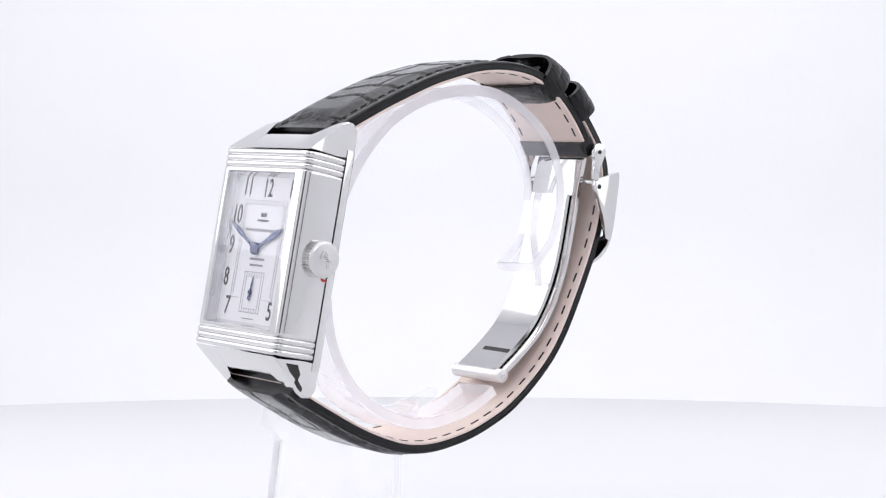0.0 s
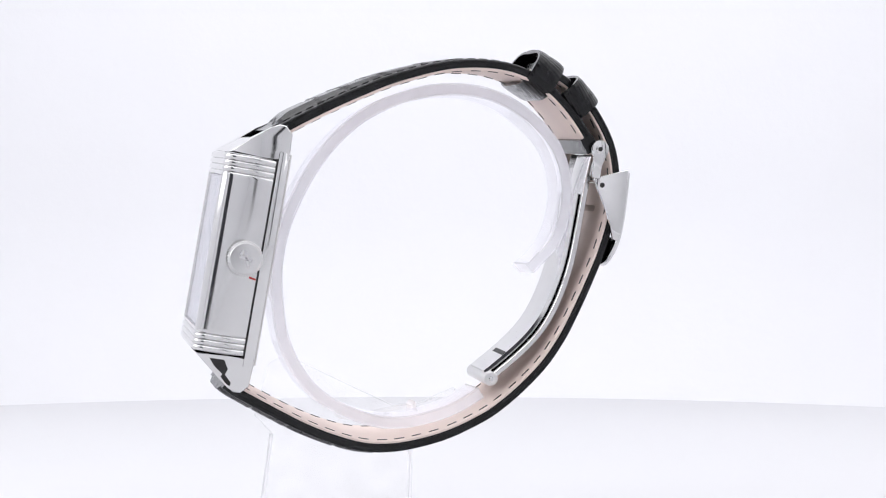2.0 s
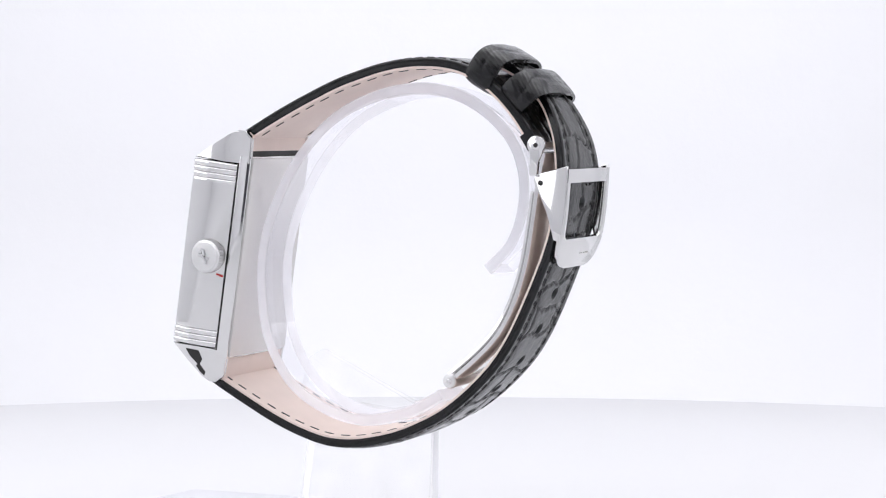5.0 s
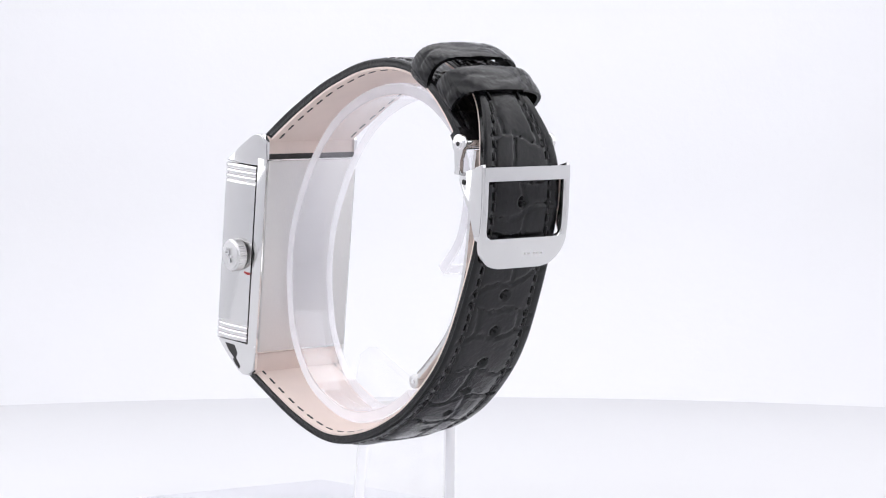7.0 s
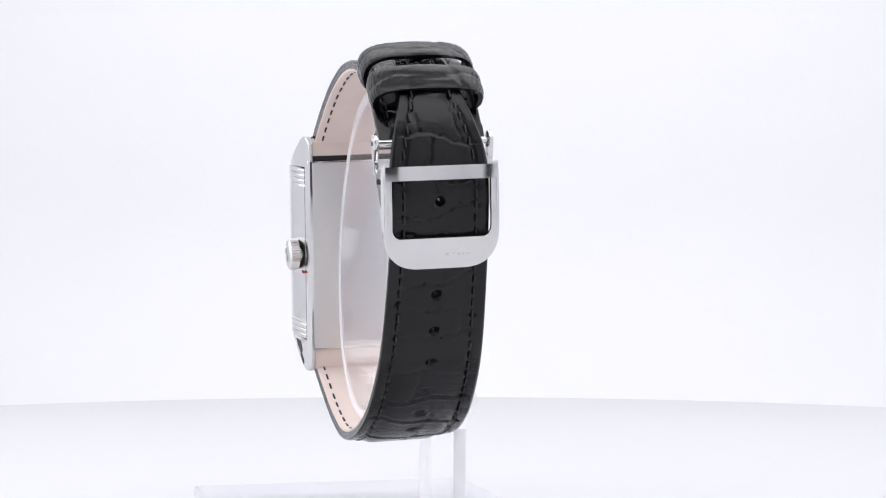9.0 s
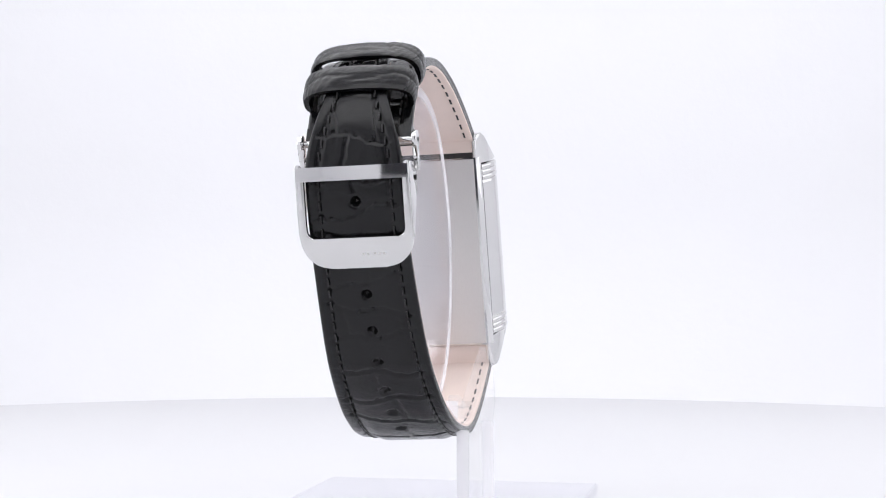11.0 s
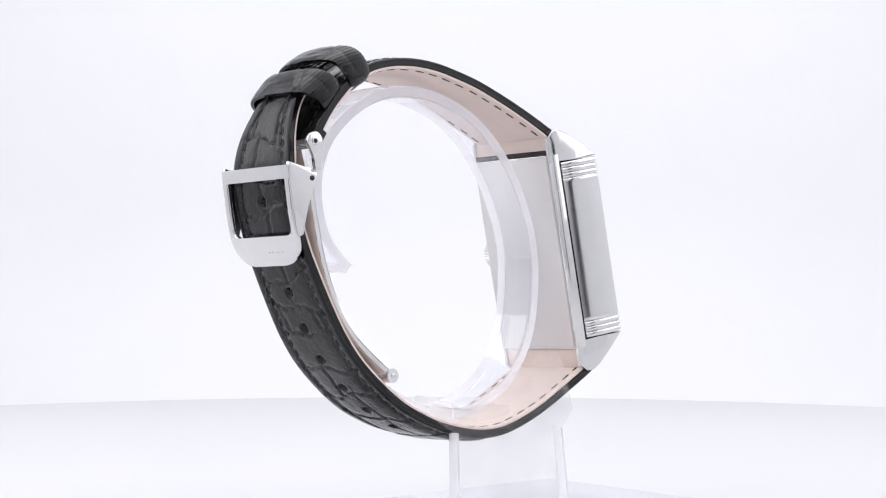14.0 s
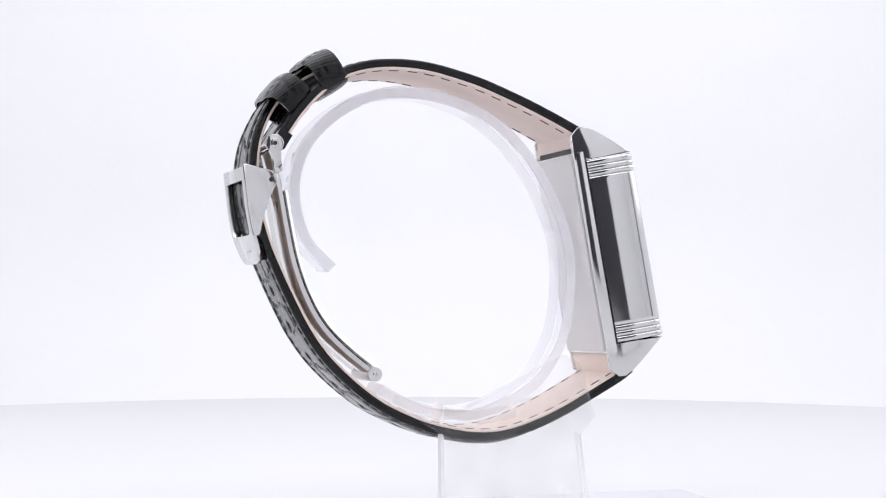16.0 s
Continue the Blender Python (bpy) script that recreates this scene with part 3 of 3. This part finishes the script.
for a, b in zip(rings, rings[1:]):
    for k in range(N):
        bm.faces.new((a[k], a[(k + 1) % N], b[(k + 1) % N], b[k]))
bm.faces.new(rings[0][::-1])
bm.faces.new(rings[-1])
crown = part("crown", bm, STEEL_SOFT, watch, "knurled steel winding crown", smooth=30)
bm = bmesh.new()
for h0, d0, h1, d1 in ((-1.2, -0.6, 1.1, 0.3), (-0.2, -1.0, 0.2, 1.0), (0.3, 0.9, 1.2, 0.5)):
    c0, c1 = on_case(12.86, -0.2 + h0, 2.6 + d0), on_case(12.86, -0.2 + h1, 2.6 + d1)
    t = (c1 - c0).normalized()
    n = t.cross(side) * 0.2 * MM
    q = [bm.verts.new(p + side * dx * MM) for dx in (-0.25, 0.16) for p in (c0 - n, c0 + n, c1 + n, c1 - n)]
    for f in ((3, 2, 1, 0), (4, 5, 6, 7), (0, 1, 5, 4), (1, 2, 6, 5), (2, 3, 7, 6), (3, 0, 4, 7)):
        bm.faces.new([q[k] for k in f])
part("raised_emblem", bm, STEEL, crown)

# ---- folding clasp ----
BLADE = [(25.4, 11.6), (24.9, 9.6), (24.2, 6.2), (23.2, 0.2), (22.0, -5.8), (20.0, -11.6), (17.3, -16.4), (13.6, -20.2), (8.9, -24.0)]
path, tan, run = spline(BLADE, 0.8)
bm = bmesh.new()
sweep(bm, path, tan, lambda i: [(-5.6, 0.45), (5.6, 0.45), (5.8, 0.3), (5.8, -0.3), (5.6, -0.45), (-5.6, -0.45), (-5.8, -0.3), (-5.8, 0.3)])
blade = part("clasp_blade", bm, STEEL, watch, "curved polished steel clasp blade")
half_n = len(path) // 2
bm = bmesh.new()
sweep(bm, path[half_n // 3:], tan[half_n // 3:], lambda i: [(-4.6, -0.75), (4.6, -0.75), (4.8, -1.0), (4.6, -1.45), (-4.6, -1.45), (-4.8, -1.0)])
part("inner_blade", bm, STEEL, blade, "second polished blade folded inside")
bm = bmesh.new()
disc(bm, at(-6.1, 8.9, -24.0), (1, 0, 0), 1.15, 12.2, 28, 0.2)
bm2 = bmesh.new()
# thin near-black strip painted as a slot's inner shade
near = int(np.argmin(np.linalg.norm(path - np.array([12.9, -20.9]), axis=1)))
sweep(bm2, path[near:near + 2], tan[near:near + 2], lambda i: [(-2.2, -1.40), (4.3, -1.40), (4.3, -1.50), (-2.2, -1.50)])
part("slot", bm2, STEEL_DARK_SHADE, blade, "narrow dark strip as shade of a slot across the folded blade")
part("clasp_hinge", bm, STEEL_SOFT, blade)
for s in (1, -1):
    bm = bmesh.new()
    disc(bm, at(6.08 * s, 8.9, -24.0), (s, 0, 0), 0.42, 0.12, 18, 0.05)
    part("screw", bm, STEEL, blade)
for s in (1, -1):
    # hinge links beside the strap
    bm = bmesh.new()
    link = [(25.5 + 1.45 * math.cos(a), 12.7 + 1.45 * math.sin(a)) for a in [radians(-55 + 290 * k / 16) for k in range(17)]] + [(24.5, 10.4), (24.3, 8.2), (25.6, 8.0), (25.7, 10.2)]
    prism(bm, link, 8.45 * s, 9.15 * s, at, 0.12)
    lk = part("hinge_link", bm, STEEL, watch, "steel hinge link with a pin")
    for r, out, m in ((0.75, 0.10, STEEL), (0.36, 0.2, STEEL_DARK_SHADE)):
        bm = bmesh.new()
        disc(bm, at(9.1 * s, 25.5, 12.7), (s, 0, 0), r, out, 20, 0.04)
        part("pin", bm, m, lk)
bm = bmesh.new()
disc(bm, at(-8.4, 25.5, 12.7), (1, 0, 0), 0.55, 16.8, 18, 0.1)
disc(bm, at(-8.4, 25.8, 7.75), (1, 0, 0), 0.55, 16.8, 18, 0.1)
part("hinge_bar", bm, STEEL, watch)
# buckle: bar, window and rounded plate, side cheeks
FRONT_LINE = [(30.7, 9.0), (30.6, 7.4), (30.35, 5.0), (30.0, 2.0), (29.5, -0.8), (28.8, -3.2), (27.7, -6.2)]
path, tan, run = spline(FRONT_LINE, 0.3)
path, tan, run = path[::-1], tan[::-1], run[-1] - run[::-1]
total = run[-1]


def bar_section(lo, hi, t=0.75):
    return lambda i: [(lo + 0.3, 0.0), (hi - 0.3, 0.0), (hi - 0.09, -0.09), (hi, -0.3), (hi, -t + 0.1), (hi - 0.1, -t), (lo + 0.1, -t), (lo, -t + 0.1), (lo, -0.3), (lo + 0.09, -0.09)]


def index(s):
    return int(np.argmin(abs(run - s)))


bm = bmesh.new()
a, b = index(total - 2.0), len(path)
sweep(bm, path[a:b], tan[a:b], bar_section(-8.7, 8.7))
plate_top = index(5.0)


def plate(i):
    k = min(1.0, run[i] / 4.9)
    w = 4.4 + 4.3 * math.sqrt(max(0.0, 1 - (1 - k) ** 2))
    return bar_section(-w, w)(i)


sweep(bm, path[:plate_top], tan[:plate_top], plate)
for s in (1, -1):
    def side_bar(i, s=s):
        k = min(1.0, i * 0.3 / 1.5)
        lo, hi = sorted(((7.45 - 1.1 * (1 - math.sqrt(1 - (1 - k) ** 2))) * s, 8.7 * s))
        return [(lo + 0.03, -0.3), (lo + 0.12, -0.1), (lo + 0.3, 0.0), (hi - 0.3, 0.0), (hi - 0.1, -0.1), (hi, -0.3), (hi, -0.65), (hi - 0.1, -0.75), (lo + 0.1, -0.75), (lo, -0.6)]
    sweep(bm, path[plate_top - 1:a + 1], tan[plate_top - 1:a + 1], side_bar)
    cheek = [(26.3, 8.5), (30.4, 9.5), (30.1, 6.0), (29.7, 2.2), (29.2, -0.6), (28.7, -2.0), (27.9, -1.6), (27.5, 0.4), (26.9, 2.6), (26.1, 4.9), (25.3, 6.2), (24.95, 7.2), (25.15, 8.2)]
    prism(bm, cheek, 8.05 * s, 8.78 * s, at, 0.12)
buckle = part("buckle", bm, STEEL, watch, "polished steel buckle frame with a rounded plate")
for s in (1, -1):
    bm = bmesh.new()
    disc(bm, at(8.76 * s, 26.0, 7.0), (s, 0, 0), 0.4, 0.12, 18, 0.05)
    part("pin", bm, STEEL_DARK_SHADE, buckle)
bm = bmesh.new()
disc(bm, at(0, 25.2, 3.2), (0, 1, -0.1), 0.5, 2.9, 18, 0.2)
part("tongue", bm, STEEL, buckle, "short steel stud through the hole")
bm = bmesh.new()
a, b = index(2.0), index(2.7)
for x in (-4.2, -3.5, -2.8, -1.7, -1.0):
    sweep(bm, path[a:b], tan[a:b], lambda i, x=x: [(x, 0.03), (x + 0.45, 0.03), (x + 0.45, -0.1), (x, -0.1)])
part("engraving", bm, STEEL_SATIN, buckle)

# ---- acrylic stand ----
stand = tagged(new("watch_stand"), "clear acrylic C-shaped watch stand on a flat base", "watch stand")


def on_stand(x, y, z):
    return Vector(((x + MID) * MM, y * MM, z * MM - TABLE))


RING = [(16.1, -7.3), (20.4, -2.6), (22.3, 5.0), (20.9, 12.0), (16.8, 17.2), (10.8, 21.0), (4.0, 22.4), (-4.2, 21.4), (-12.6, 17.6), (-19.3, 10.9), (-23.9, 2.6), (-25.9, -4.3),
        (-26.1, -11.0), (-24.7, -19.2), (-20.0, -26.6), (-12.5, -30.9), (-5.5, -32.0), (2.5, -30.2), (7.5, -27.5)]
rp, rt, rr = spline(RING[::-1], 0.7)
bm = bmesh.new()
rows = []
for p, t in zip(rp, rt):
    n = np.array([-t[1], t[0]])
    rows.append([bm.verts.new(on_stand(x, *(p + n * o))) for x, o in ((-3.8, 0.0), (-3.6, 0.2), (4.3, 0.2), (4.5, 0.0), (4.5, -1.6), (4.3, -1.8), (-3.6, -1.8), (-3.8, -1.6))])
for a, b in zip(rows, rows[1:]):
    for k in range(8):
        bm.faces.new((a[k], a[(k + 1) % 8], b[(k + 1) % 8], b[k]))
bm.faces.new(rows[0][::-1])
bm.faces.new(rows[-1])
part("cuff_ring", bm, ACRYLIC, stand, "clear bent acrylic cuff")
for q in (1, -1):
    bm = bmesh.new()
    rows = []
    for p, t in zip(rp, rt):
        n = np.array([-t[1], t[0]])
        rows.append([bm.verts.new(on_stand(x * q + 0.35, *(p + n * o))) for x, o in ((4.17, 0.05), (4.35, -0.15), (4.35, -1.45), (4.17, -1.65))])
    for a, b in zip(rows, rows[1:]):
        for k in range(4):
            bm.faces.new((a[k], a[(k + 1) % 4], b[(k + 1) % 4], b[k]))
    bm.faces.new(rows[0][::-1])
    bm.faces.new(rows[-1])
    part("cut_edge", bm, FROSTED, stand, "whitish cut acrylic edge")
for p, t, step in ((rp[-1], rt[-1], 0.35), (rp[0], rt[0], -0.35)):
    n = np.array([-t[1], t[0]])
    bm = bmesh.new()
    prism(bm, [tuple(p + n * 0.15), tuple(p - n * 1.75), tuple(p - n * 1.75 + t * step), tuple(p + n * 0.15 + t * step)], -3.95, 4.65, on_stand, 0.08)
    part("cut_edge", bm, FROSTED, stand, "whitish cut acrylic edge")
bm = bmesh.new()
prism(bm, [(-1.5, -48.9), (-1.2, -33.4), (2.2, -31.4), (6.8, -28.2), (6.4, -26.9), (1.0, -29.4), (-4.0, -30.0), (-22.0, -21.0), (-24.5, -22.5), (-27.0, -31.0), (-24.0, -34.0), (-26.0, -48.9)], -11.6, -9.6, on_stand, 0.25)
part("side_plate", bm, PLATE, stand, "clear acrylic upright plate")
for strip in ([(-1.5, -48.9), (-1.0, -48.9), (-0.8, -33.4), (-1.2, -33.4)], [(-26.0, -48.9), (-26.4, -48.9), (-24.4, -34.0), (-24.0, -34.0)]):
    bm = bmesh.new()
    prism(bm, strip, -11.6, -9.6, on_stand)
    part("cut_edge", bm, FROSTED_FAINT, stand, "whitish cut acrylic edge")
bm = bmesh.new()
prism(bm, [(-3.0, -31.0), (-2.0, -29.3), (-8.0, -30.6), (-14.0, -29.7), (-14.0, -31.2), (-8.0, -32.2)], -9.7, -4.4, on_stand, 0.1)
part("bridge", bm, PLATE, stand)
bm = bmesh.new()
prism(bm, [(-2.0, -29.2), (-1.5, -28.6), (-1.0, -33.2), (-1.6, -33.4)], -9.6, -4.2, on_stand, 0.08)
part("cut_edge", bm, FROSTED_FAINT, stand, "whitish cut acrylic edge")
bm = bmesh.new()
prism(bm, [(-58.0, -51.0), (-58.0, -48.8), (22.0, -48.8), (22.0, -51.0)], -26.0, 26.0, on_stand, 0.4)
part("base_plate", bm, ACRYLIC, stand, "flat clear acrylic base")
for ob in stand.children:
    ob.visible_shadow = False


# ---- motion: watch and stand turn together about the upright axis ----
def motions():
    turn0, rate, roll = -52.40, -12.609, 2.56
    times = [0.5 * k for k in range(33)]
    tip = pose(0, 0, 0, 0, roll, 0)
    lift = Matrix.Translation((0, 0, BASE_Z * MM))
    walk(watch, [(t, pose(0, 0, 0, 0, 0, turn0 + rate * t) @ tip @ lift) for t in times])
    walk(turntable, [(t, pose(0, 0, TABLE, 0, 0, turn0 + rate * t)) for t in times])
    walk(stand, [(t, pose(0, 0, TABLE, 0, 0, turn0 + rate * t)) for t in times])


motions()
